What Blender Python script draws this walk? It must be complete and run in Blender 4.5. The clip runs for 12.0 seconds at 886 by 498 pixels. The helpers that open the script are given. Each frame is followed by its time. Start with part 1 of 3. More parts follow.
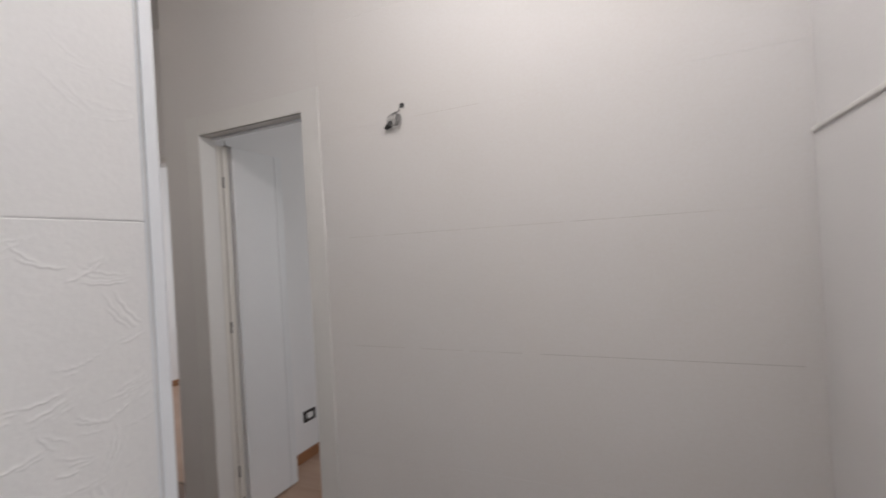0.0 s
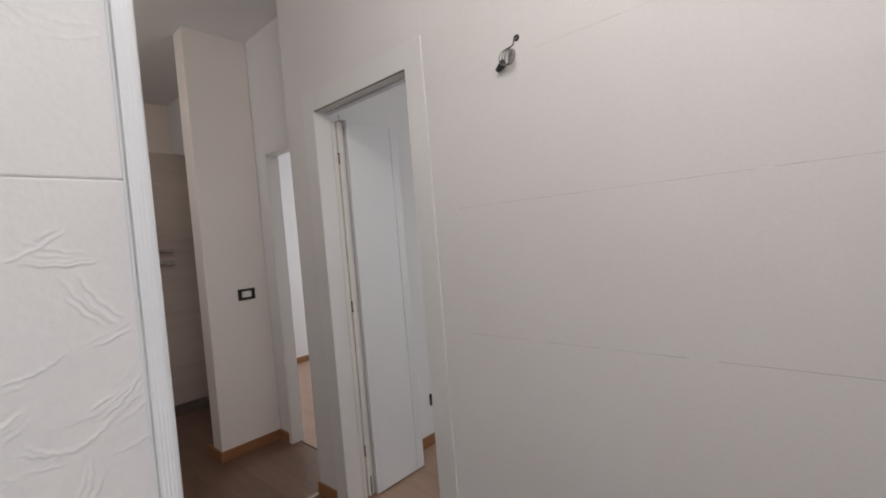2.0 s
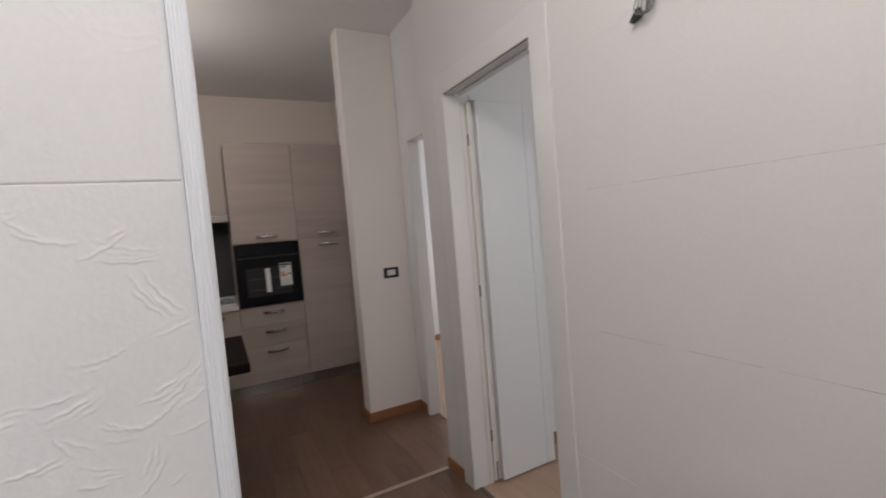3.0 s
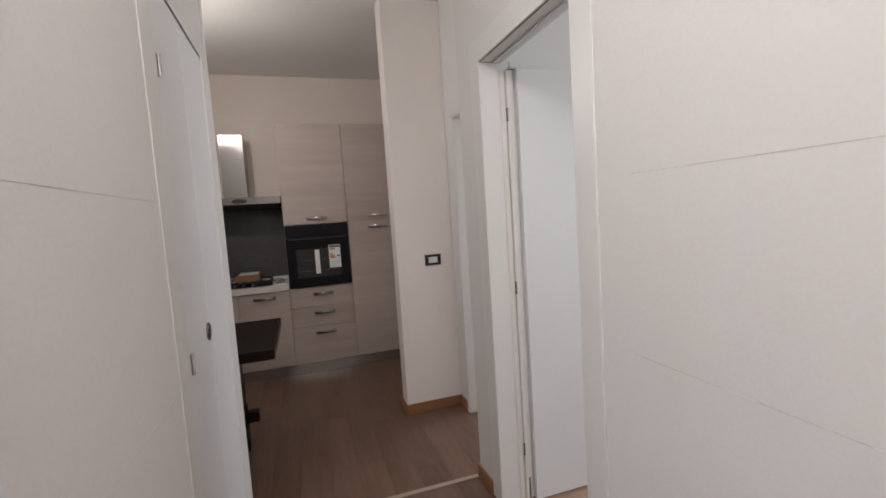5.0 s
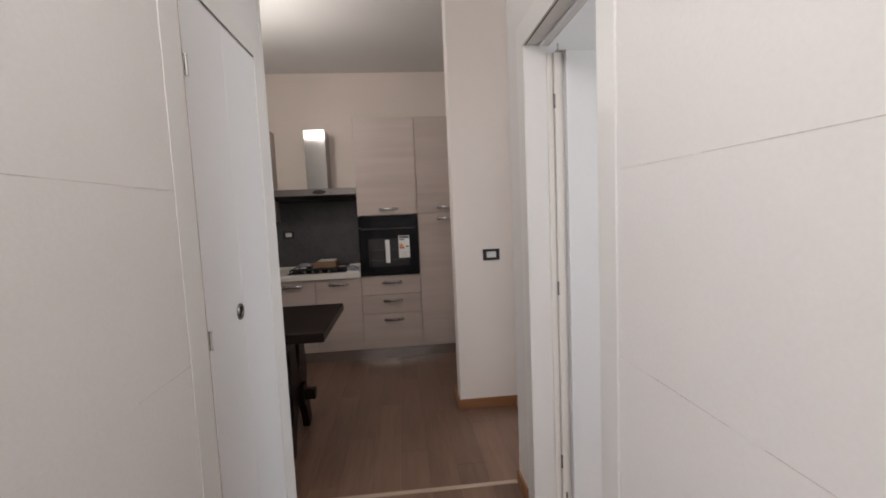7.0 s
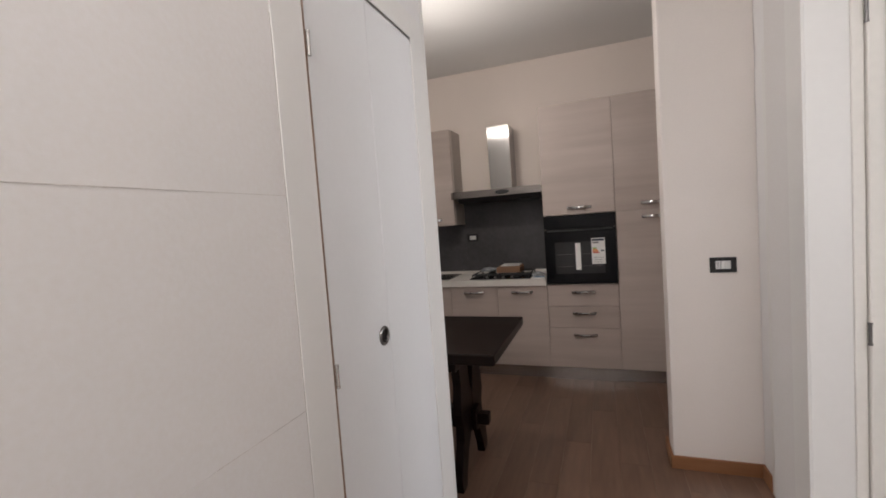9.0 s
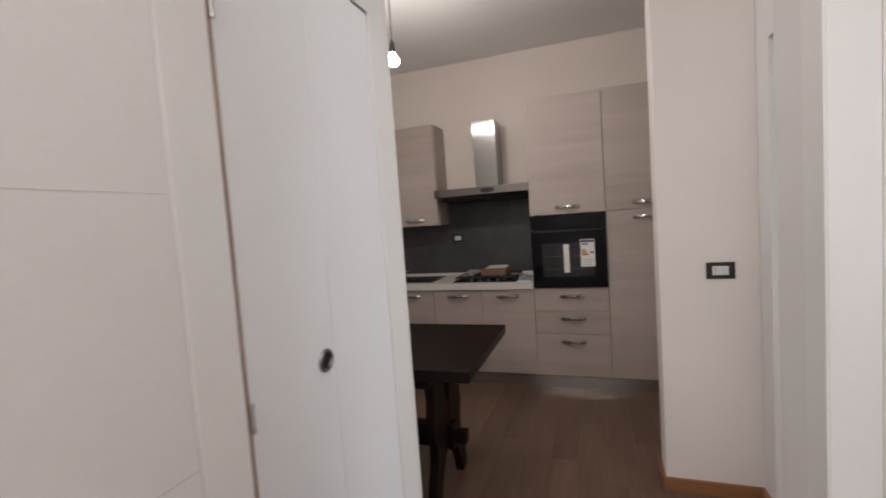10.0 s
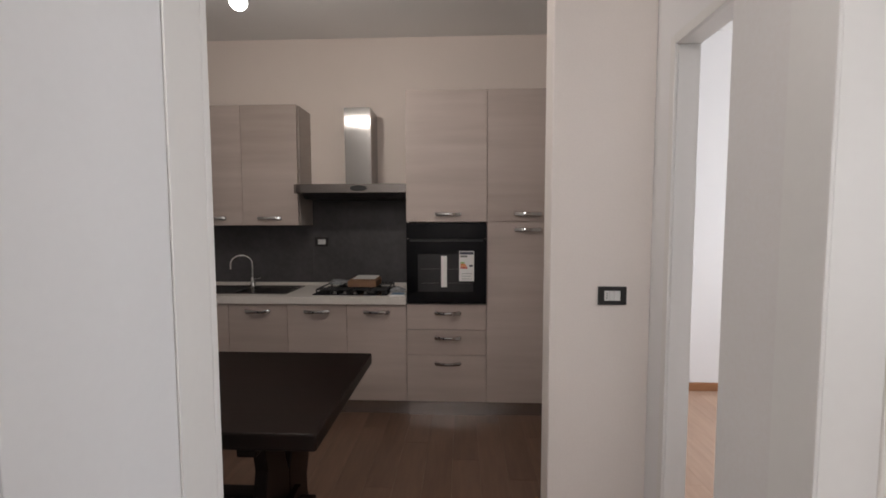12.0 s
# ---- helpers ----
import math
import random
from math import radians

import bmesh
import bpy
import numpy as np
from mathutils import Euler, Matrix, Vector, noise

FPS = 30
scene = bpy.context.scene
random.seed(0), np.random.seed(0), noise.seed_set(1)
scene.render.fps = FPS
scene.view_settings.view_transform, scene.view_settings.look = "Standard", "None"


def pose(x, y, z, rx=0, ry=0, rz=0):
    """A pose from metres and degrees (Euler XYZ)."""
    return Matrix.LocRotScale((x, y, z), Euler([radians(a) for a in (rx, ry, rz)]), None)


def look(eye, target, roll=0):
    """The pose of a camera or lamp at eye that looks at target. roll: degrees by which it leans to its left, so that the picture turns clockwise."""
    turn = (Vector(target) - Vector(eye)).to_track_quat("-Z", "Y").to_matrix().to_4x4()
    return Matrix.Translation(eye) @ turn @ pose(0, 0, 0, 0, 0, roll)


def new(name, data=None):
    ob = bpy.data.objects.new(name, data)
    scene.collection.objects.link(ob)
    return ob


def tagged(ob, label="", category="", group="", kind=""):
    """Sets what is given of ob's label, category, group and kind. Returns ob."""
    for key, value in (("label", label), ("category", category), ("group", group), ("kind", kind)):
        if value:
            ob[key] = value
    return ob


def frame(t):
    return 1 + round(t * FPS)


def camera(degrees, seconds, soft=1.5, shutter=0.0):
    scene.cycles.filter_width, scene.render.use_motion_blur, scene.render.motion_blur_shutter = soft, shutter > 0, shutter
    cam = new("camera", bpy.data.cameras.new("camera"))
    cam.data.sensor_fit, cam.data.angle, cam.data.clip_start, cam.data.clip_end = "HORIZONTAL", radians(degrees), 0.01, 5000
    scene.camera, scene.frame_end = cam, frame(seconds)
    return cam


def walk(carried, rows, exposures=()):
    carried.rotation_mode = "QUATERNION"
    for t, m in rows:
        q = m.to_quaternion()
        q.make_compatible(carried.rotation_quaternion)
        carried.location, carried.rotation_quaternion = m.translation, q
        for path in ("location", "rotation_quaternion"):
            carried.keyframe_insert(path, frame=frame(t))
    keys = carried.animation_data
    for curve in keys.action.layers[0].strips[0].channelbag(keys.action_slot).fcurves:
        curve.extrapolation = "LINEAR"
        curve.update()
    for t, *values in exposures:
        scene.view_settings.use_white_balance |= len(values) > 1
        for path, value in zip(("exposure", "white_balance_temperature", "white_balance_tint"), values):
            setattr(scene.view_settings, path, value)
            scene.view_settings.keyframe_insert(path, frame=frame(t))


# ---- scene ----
cam = camera(91.0, 12.0, soft=1.7, shutter=0.5)

PATH = [
    (0, (4.667, -0.653, 1.503), (3.854, 1.175, 1.501), -3.2),
    (0.5, (4.685, -0.619, 1.491), (3.609, 1.067, 1.494), -5.1),
    (1, (4.649, -0.531, 1.48), (3.5, 1.106, 1.478), -5.0),
    (1.5, (4.582, -0.388, 1.465), (3.288, 1.137, 1.447), -5.0),
    (2, (4.557, -0.322, 1.476), (3.216, 1.16, 1.414), -4.7),
    (2.5, (4.551, -0.271, 1.474), (3.081, 1.083, 1.389), -4.7),
    (2.75, (4.560, -0.215, 1.480), (2.928, 0.936, 1.389), -4.9),
    (3, (4.57, -0.149, 1.488), (2.799, 0.775, 1.388), -4.8),
    (3.2, (4.574, -0.110, 1.494), (2.765, 0.733, 1.374), -4.6),
    (4.8, (4.432, 0.118, 1.488), (2.539, 0.742, 1.326), -4.1),
    (5, (4.426, 0.157, 1.503), (2.528, 0.767, 1.341), -3.7),
    (5.2, (4.440, 0.179, 1.502), (2.544, 0.790, 1.332), -3.2),
    (5.3, (4.454, 0.189, 1.501), (2.543, 0.751, 1.329), -2.9),
    (5.5, (4.466, 0.194, 1.492), (2.499, 0.516, 1.320), -2.2),
    (5.7, (4.497, 0.222, 1.489), (2.505, 0.281, 1.323), -2.6),
    (5.8, (4.500, 0.231, 1.486), (2.507, 0.274, 1.323), -2.7),
    (6, (4.501, 0.26, 1.483), (2.509, 0.319, 1.323), -2.9),
    (6.25, (4.494, 0.321, 1.486), (2.501, 0.382, 1.323), -2.2),
    (6.5, (4.472, 0.374, 1.49), (2.482, 0.486, 1.324), -1.5),
    (6.7, (4.462, 0.423, 1.487), (2.479, 0.626, 1.319), -2.4),
    (8.3, (4.081, 0.466, 1.494), (2.118, 0.113, 1.348), -3.7),
    (8.5, (4.035, 0.465, 1.498), (2.097, -0.012, 1.366), -3.7),
    (9, (3.959, 0.483, 1.492), (2.085, -0.204, 1.371), -4.1),
    (9.25, (3.928, 0.493, 1.492), (2.059, -0.208, 1.371), -4.2),
    (9.5, (3.886, 0.505, 1.494), (2.024, -0.215, 1.373), -4.2),
    (9.75, (3.819, 0.518, 1.505), (1.961, -0.211, 1.381), -4.2),
    (10, (3.717, 0.514, 1.499), (1.835, -0.148, 1.368), -4.0),
    (10.25, (3.628, 0.515, 1.497), (1.693, 0.030, 1.360), -2.7),
    (10.5, (3.542, 0.504, 1.478), (1.561, 0.259, 1.357), -1.1),
    (11, (3.449, 0.502, 1.477), (1.459, 0.353, 1.345), -0.0),
    (11.5, (3.312, 0.466, 1.498), (1.32, 0.351, 1.36), -0.1),
    (12, (3.224, 0.419, 1.497), (1.23, 0.33, 1.364), -0.1),
]
walk(cam, [(t, look(eye, target, roll)) for t, eye, target, roll in PATH],
     exposures=[(0, -0.62), (1, -0.60), (2, -0.47), (3, -0.42), (5, 0.03), (5.5, -0.10), (6, -0.25), (6.5, 0.02), (8.5, 0.28), (9, 0.32), (10, 0.33), (10.5, 0.26), (11, 0.22), (11.5, 0.19), (12, 0.16)])

# ---- world, lights, exposure ----
world = bpy.data.worlds.new("sky")
scene.world = world
world.use_nodes = True
wn = world.node_tree.nodes
sky = wn.new("ShaderNodeTexSky")
sky.sky_type, sky.sun_disc = "NISHITA", False
sky.sun_elevation, sky.sun_rotation = radians(40), radians(200)
wn["Background"].inputs[1].default_value = 0.08
world.node_tree.links.new(sky.outputs[0], wn["Background"].inputs[0])

sun = new("sun", bpy.data.lights.new("sun", "SUN"))
sun.data.energy, sun.data.angle, sun.data.color = 0.6, radians(12), (1, 0.96, 0.9)
sun.matrix_world = look((0, 10, 12), (0, 0, 0))


def window_lamp(name, eye, target, w, h, energy, colour):
    """Area lamp for sky light through a window's opening; the windows are unseen, their places assumed."""
    lamp = new(name, bpy.data.lights.new(name, "AREA"))
    lamp.data.shape, lamp.data.size, lamp.data.size_y = "RECTANGLE", w, h
    lamp.data.energy, lamp.data.color = energy, colour
    lamp.matrix_world = look(eye, target)
    return lamp


# added fill from behind the camera; no hall window is known
window_lamp("hall_side_fill", (5.20, -1.75, 1.5), (3.9, -1.75, 1.5), 1.0, 2.0, 23, (0.95, 0.975, 1.0))
window_lamp("window_light_bedroom", (5.20, 3.00, 1.65), (3.0, 3.00, 1.65), 1.15, 1.5, 16, (0.955, 0.975, 1.0))
# second bedroom lamp, added to brighten door_3 across the corridor
window_lamp("bedroom_north_fill", (4.10, 4.74, 1.65), (4.10, 0, 1.65), 1.15, 1.5, 20, (0.93, 0.96, 1.0))
window_lamp("window_light_study", (0.7, 4.62, 1.55), (0.7, 0, 1.45), 1.3, 1.4, 52, (0.92, 0.95, 1.0))

# added overhead fill for the hall; its source is unseen
hall_fill = new("hall_overhead_fill", bpy.data.lights.new("hall_overhead_fill", "POINT"))
hall_fill.data.energy, hall_fill.data.shadow_soft_size, hall_fill.data.color = 34, 0.16, (1.0, 0.957, 0.953)
hall_fill.location = (4.32, 0.0, 2.76)

bulb_lamp = new("bulb_light", bpy.data.lights.new("bulb_light", "POINT"))
bulb_lamp.data.energy, bulb_lamp.data.shadow_soft_size, bulb_lamp.data.color = 18.8, 0.035, (1.0, 0.922, 0.862)
bulb_lamp.location = (1.2, -0.61, 2.50)


# ---- materials ----
def mat(name, colour, rough=0.5, metal=0.0, var=0.06, scale=3.0, grain=60.0, bump=0.05, stretch=(1, 1, 1), coat=0.0,
        per_piece=0.0, second=None, depth=0.002, spec=0.5):
    """A surface with variation at two scales and a fine relief. stretch: how the grain is drawn out along x, y, z."""
    m = bpy.data.materials.new(name)
    m.use_nodes = True
    nt = m.node_tree
    N, L = nt.nodes.new, nt.links.new
    b = nt.nodes["Principled BSDF"]
    co = N("ShaderNodeTexCoord")
    mp = N("ShaderNodeMapping")
    mp.inputs["Scale"].default_value = stretch
    L(co.outputs["Object"], mp.inputs["Vector"])
    info = N("ShaderNodeObjectInfo")
    shift = N("ShaderNodeMath")
    shift.operation = "MULTIPLY"
    shift.inputs[1].default_value = 37.0 if per_piece else 0.0
    L(info.outputs["Random"], shift.inputs[0])
    n1, n2 = N("ShaderNodeTexNoise"), N("ShaderNodeTexNoise")
    for n, s in ((n1, scale), (n2, grain)):
        n.noise_dimensions = "4D"
        n.inputs["Scale"].default_value = s
        n.inputs["Detail"].default_value = 5
        L(mp.outputs[0], n.inputs["Vector"])
        L(shift.outputs[0], n.inputs["W"])
    mix = N("ShaderNodeMath")
    mix.operation = "MULTIPLY_ADD"
    mix.inputs[1].default_value = 0.6
    L(n1.outputs["Fac"], mix.inputs[0])
    half = N("ShaderNodeMath")
    half.operation = "MULTIPLY"
    half.inputs[1].default_value = 0.4
    L(n2.outputs["Fac"], half.inputs[0])
    L(half.outputs[0], mix.inputs[2])
    fac = mix.outputs[0]
    if per_piece:
        add = N("ShaderNodeMath")
        add.operation = "MULTIPLY_ADD"
        add.inputs[1].default_value = per_piece
        L(info.outputs["Random"], add.inputs[0])
        sub = N("ShaderNodeMath")
        sub.operation = "SUBTRACT"
        sub.inputs[1].default_value = per_piece / 2
        L(fac, sub.inputs[0])
        L(sub.outputs[0], add.inputs[2])
        fac = add.outputs[0]
    ramp = N("ShaderNodeValToRGB")
    lo = second or tuple(c * (1 - var) for c in colour)
    hi = colour if second else tuple(min(1, c * (1 + var * 0.6)) for c in colour)
    ramp.color_ramp.elements[0].position, ramp.color_ramp.elements[1].position = 0.32, 0.68
    ramp.color_ramp.elements[0].color, ramp.color_ramp.elements[1].color = (*lo, 1), (*hi, 1)
    L(fac, ramp.inputs[0])
    L(ramp.outputs[0], b.inputs["Base Color"])
    rr = N("ShaderNodeMapRange")
    rr.inputs["To Min"].default_value, rr.inputs["To Max"].default_value = rough * 0.88, min(1, rough * 1.12)
    L(n1.outputs["Fac"], rr.inputs["Value"])
    L(rr.outputs[0], b.inputs["Roughness"])
    b.inputs["Metallic"].default_value = metal
    b.inputs["Coat Weight"].default_value = coat
    b.inputs["Specular IOR Level"].default_value = spec
    if bump:
        bp = N("ShaderNodeBump")
        bp.inputs["Strength"].default_value, bp.inputs["Distance"].default_value = bump, depth
        L(n2.outputs["Fac"], bp.inputs["Height"])
        L(bp.outputs[0], b.inputs["Normal"])
    return m


PAINT = mat("wall_paint", (0.785, 0.772, 0.768), 0.85, var=0.05, scale=1.3, grain=140, bump=0.25)
# off-white paint with the lamp's warmth and extra brightness put into its colour
LAMPLIT = mat("lamp_warmed_paint", (0.87, 0.812, 0.768), 0.8, var=0.04, scale=1.5, grain=130, bump=0.2)
CREAM = mat("cream_paint", (0.785, 0.695, 0.632), 0.85, var=0.05, scale=1.3, grain=140, bump=0.2)
PAPER = mat("painted_wallpaper", (0.75, 0.735, 0.728), 0.8, scale=1.1, grain=90, bump=0.25, second=(0.705, 0.673, 0.642))
PLASTER = mat("combed_plaster", (0.735, 0.722, 0.715), 0.7, var=0.05, scale=1.6, grain=120, bump=0.2)
CEILING = mat("ceiling_paint", (0.84, 0.825, 0.81), 0.9, var=0.05, scale=1.0, grain=120, bump=0.15)
LACQUER = mat("white_lacquer", (0.75, 0.736, 0.712), 0.38, var=0.025, scale=2.0, grain=50, bump=0.04)
DOORWHITE = mat("cool_white_laminate", (0.745, 0.746, 0.751), 0.42, var=0.025, scale=2.0, grain=50, bump=0.04)
CREAMEDGE = mat("aged_cream_lacquer", (0.79, 0.76, 0.71), 0.45, var=0.05, scale=4, grain=60, bump=0.04)
PVC = mat("white_pvc", (0.76, 0.775, 0.80), 0.25, var=0.02, scale=4, grain=60, bump=0.0)
SEAM = mat("seam_filler", (0.45, 0.42, 0.39), 0.9, var=0.15)
JOINT = mat("faded_joint", (0.60, 0.56, 0.52), 0.9, var=0.35, scale=9, grain=80)
GREYWOOD = mat("grey_oak_laminate", (0.545, 0.463, 0.420), 0.45, scale=2.6, grain=15, bump=0.04, stretch=(1, 0.08, 1.0),
               second=(0.385, 0.318, 0.278), per_piece=0.08)
CARCASS = mat("cabinet_side", (0.44, 0.385, 0.345), 0.55, var=0.12, scale=6, grain=40, stretch=(0.3, 1, 1))
GAP = mat("shadow_gap", (0.06, 0.055, 0.05), 0.8)
CHROME = mat("chrome", (0.62, 0.61, 0.60), 0.1, 1.0, var=0.03, bump=0)
HANDLE = mat("polished_chrome", (0.60, 0.585, 0.57), 0.05, 1.0, var=0.03, bump=0)
RAWEDGE = mat("bare_wood_edge", (0.46, 0.33, 0.25), 0.7, var=0.2, scale=8, grain=70)
# nickel darkened to hold the shade inside the pull's hollow
CUPMETAL = mat("shaded_hollow_nickel", (0.055, 0.052, 0.05), 0.35, 1.0, var=0.1, bump=0)
NICKEL = mat("satin_nickel", (0.20, 0.19, 0.185), 0.3, 1.0, var=0.08, bump=0)
STEEL = mat("brushed_steel", (0.22, 0.20, 0.187), 0.25, 1.0, var=0.04, scale=3, grain=260, bump=0.02, stretch=(1, 0.02, 1))
DUCT = mat("vertically_brushed_steel", (0.40, 0.385, 0.37), 0.17, 1.0, var=0.03, scale=2, grain=300, bump=0)
DUCT.node_tree.nodes["Principled BSDF"].inputs["Anisotropic"].default_value = 0.97
DUCT.node_tree.nodes["Principled BSDF"].inputs["Anisotropic Rotation"].default_value = 0.0
level = DUCT.node_tree.nodes.new("ShaderNodeCombineXYZ")
level.inputs[1].default_value = 1.0
DUCT.node_tree.links.new(level.outputs[0], DUCT.node_tree.nodes["Principled BSDF"].inputs["Tangent"])
PLINTH = mat("satin_aluminium", (0.45, 0.42, 0.395), 0.24, 0.85, var=0.12, scale=3, grain=160, bump=0.05, stretch=(1, 1, 0.05))
BLACKGLASS = mat("black_glass", (0.005, 0.005, 0.006), 0.07, var=0.1, bump=0, spec=0.18)
OVENWIN = mat("oven_window_glass", (0.024, 0.024, 0.025), 0.06, var=0.15, scale=6, bump=0, spec=0.45)
SLATE = mat("slate_backsplash", (0.082, 0.077, 0.081), 0.5, scale=3.2, grain=26, bump=0.12, second=(0.042, 0.040, 0.042))
WORKTOP = mat("white_worktop", (0.70, 0.66, 0.615), 0.35, var=0.07, scale=7, grain=180, bump=0.02)
IRON = mat("cast_iron", (0.02, 0.02, 0.021), 0.55, var=0.2, bump=0.2, grain=150)
WALNUT = mat("dark_walnut", (0.013, 0.0066, 0.005), 0.30, scale=4, grain=36, bump=0.12, stretch=(1, 0.12, 1), second=(0.007, 0.004, 0.0033), spec=0.14)
FLOORWOOD = mat("grey_brown_planks", (0.205, 0.122, 0.084), 0.30, scale=2.6, grain=24, bump=0.08, stretch=(0.16, 1.3, 1),
                second=(0.108, 0.060, 0.039), per_piece=0.15)
PALEWOOD = mat("pale_oak_planks", (0.50, 0.342, 0.252), 0.4, scale=3.2, grain=26, bump=0.06, stretch=(0.16, 1.5, 1),
               second=(0.38, 0.245, 0.172), per_piece=0.14)
SKIRT = mat("cherry_skirting", (0.35, 0.165, 0.075), 0.42, scale=5, grain=30, bump=0.06, stretch=(0.2, 0.2, 2), second=(0.25, 0.11, 0.05))
THRESH = mat("threshold_strip", (0.50, 0.40, 0.32), 0.38, 0.5, var=0.12, grain=90)
DARKTHRESH = mat("dark_threshold", (0.09, 0.07, 0.06), 0.5, var=0.2)
BLACKPLASTIC = mat("black_plastic", (0.012, 0.011, 0.011), 0.35, var=0.1, bump=0)
WHITEPLASTIC = mat("white_plastic", (0.78, 0.78, 0.77), 0.35, var=0.03, bump=0)
CABLEGREY = mat("grey_cable", (0.20, 0.195, 0.19), 0.45, var=0.1)
PAPERWHITE = mat("white_sticker", (0.80, 0.79, 0.77), 0.5, var=0.04, bump=0)
ORANGE = mat("orange_print", (0.75, 0.22, 0.03), 0.5, bump=0)
REDPRINT = mat("red_print", (0.55, 0.05, 0.02), 0.5, bump=0)
GREENPRINT = mat("green_print", (0.25, 0.42, 0.06), 0.5, bump=0)
DARKPRINT = mat("dark_print", (0.04, 0.045, 0.07), 0.5, bump=0)
CARD = mat("brown_cardboard", (0.27, 0.15, 0.085), 0.8, var=0.15, grain=80)
BLUEPRINT = mat("blue_print", (0.16, 0.28, 0.42), 0.4, bump=0)
FILM = mat("crumpled_film", (0.40, 0.415, 0.43), 0.15, var=0.35, scale=20, grain=70, bump=0.5)
RUBBER = mat("lamp_holder", (0.04, 0.04, 0.04), 0.5)
GLOW = bpy.data.materials.new("lit_bulb")
GLOW.use_nodes = True
GLOW.node_tree.nodes["Principled BSDF"].inputs["Emission Color"].default_value = (1.0, 0.96, 0.9, 1)
GLOW.node_tree.nodes["Principled BSDF"].inputs["Emission Strength"].default_value = 14


# ---- building helpers ----
def box(bm, x0, x1, y0, y1, z0, z1, bev=0.0, seg=1):
    made = bmesh.ops.create_cube(bm, size=1.0)["verts"]
    for v in made:
        v.co = Vector((x0 + (v.co.x + 0.5) * (x1 - x0), y0 + (v.co.y + 0.5) * (y1 - y0), z0 + (v.co.z + 0.5) * (z1 - z0)))
    if bev:
        edges = list({e for v in made for e in v.link_edges})
        bmesh.ops.bevel(bm, geom=edges, offset=bev, segments=seg, affect="EDGES", profile=0.5)
    return bm


def boxes(rows, bev=0.0, seg=1):
    bm = bmesh.new()
    for r in rows:
        box(bm, *r, bev, seg)
    return bm


def one(x0, x1, y0, y1, z0, z1, bev=0.0, seg=1):
    return box(bmesh.new(), x0, x1, y0, y1, z0, z1, bev, seg)


def disc(bm, centre, axis, r0, r1, length, n=24):
    """A frustum from centre along axis."""
    turn = Vector((0, 0, 1)).rotation_difference(Vector(axis)).to_matrix().to_4x4()
    m = Matrix.Translation(Vector(centre) + Vector(axis).normalized() * length / 2) @ turn
    bmesh.ops.create_cone(bm, cap_ends=True, segments=n, radius1=r0, radius2=r1, depth=length, matrix=m)
    return bm


def tube(bm, points, r, n=10, closed=False):
    """A round bar along points."""
    pts = [Vector(p) for p in points]
    rings, side = [], None
    for i, p in enumerate(pts):
        a, b = pts[max(i - 1, 0)], pts[min(i + 1, len(pts) - 1)]
        d = (b - a).normalized()
        side = (side - d * side.dot(d)).normalized() if side else d.orthogonal().normalized()
        up = d.cross(side)
        rings.append([bm.verts.new(p + r * (math.cos(k * math.tau / n) * side + math.sin(k * math.tau / n) * up)) for k in range(n)])
    for a, b in zip(rings, rings[1:]):
        for k in range(n):
            bm.faces.new((a[k], a[(k + 1) % n], b[(k + 1) % n], b[k]))
    bm.faces.new(rings[0][::-1])
    bm.faces.new(rings[-1])
    return bm


def slab(outline, axis, a, b, bev=0.0):
    """A plate: outline of 2D points, drawn out along axis from a to b."""
    bm = bmesh.new()

    def at(u, v, w):
        return {"x": (w, u, v), "y": (u, w, v), "z": (u, v, w)}[axis]

    lo = [bm.verts.new(at(u, v, a)) for u, v in outline]
    hi = [bm.verts.new(at(u, v, b)) for u, v in outline]
    n = len(outline)
    bm.faces.new(lo)
    bm.faces.new(hi[::-1])
    for i in range(n):
        bm.faces.new((lo[i], hi[i], hi[(i + 1) % n], lo[(i + 1) % n]))
    bmesh.ops.recalc_face_normals(bm, faces=bm.faces)
    if bev:
        rim = [e for e in bm.edges if any(len(f.verts) == n for f in e.link_faces) and n > 4]
        bmesh.ops.bevel(bm, geom=rim or list(bm.edges), offset=bev, segments=2, affect="EDGES", profile=0.5)
    return bm


def mesh_of(name, bm, material, smooth=False):
    bmesh.ops.recalc_face_normals(bm, faces=bm.faces)
    me = bpy.data.meshes.new(name)
    bm.to_mesh(me)
    bm.free()
    me.materials.append(material)
    if smooth:
        for p in me.polygons:
            p.use_smooth = True
        me.set_sharp_from_angle(angle=radians(35))
    return me


def part(name, bm, material, parent, label="", smooth=False):
    ob = new(name, mesh_of(name, bm, material, smooth))
    ob.parent = parent
    return tagged(ob, label)


def solid(name, bm, material, label="", category="", kind="", smooth=False):
    return tagged(new(name, mesh_of(name, bm, material, smooth)), label, category, kind=kind)


def thing(name, label, category, group="", at=(0, 0, 0), kind=""):
    ob = new(name)
    ob.empty_display_size = 0.05
    ob.location = at
    return tagged(ob, label, category, group, kind)


def setting(name, rows, material, label, category="wall"):
    return solid(name, boxes(rows), material, label, category, "structure")


TOP = 3.06

# ---- large structure ----
floor = setting("floor", [(-0.75, 5.3, -3.75, 4.85, -0.2, -0.012)], DARKTHRESH, "screed under the wood planks of the flat", "floor")
setting("ceiling", [(-0.75, 5.3, -3.75, 4.85, TOP, TOP + 0.2)], CEILING, "matt white painted ceiling", "ceiling")
wall_north = setting("wall_north", [
    (2.213, 2.474, 1.014, 1.13, 0, TOP), (3.238, 5.183, 1.014, 1.13, 0, TOP), (2.474, 3.238, 1.014, 1.13, 2.22, TOP)], PAINT,
    "off-white papered hall wall with a doorway")
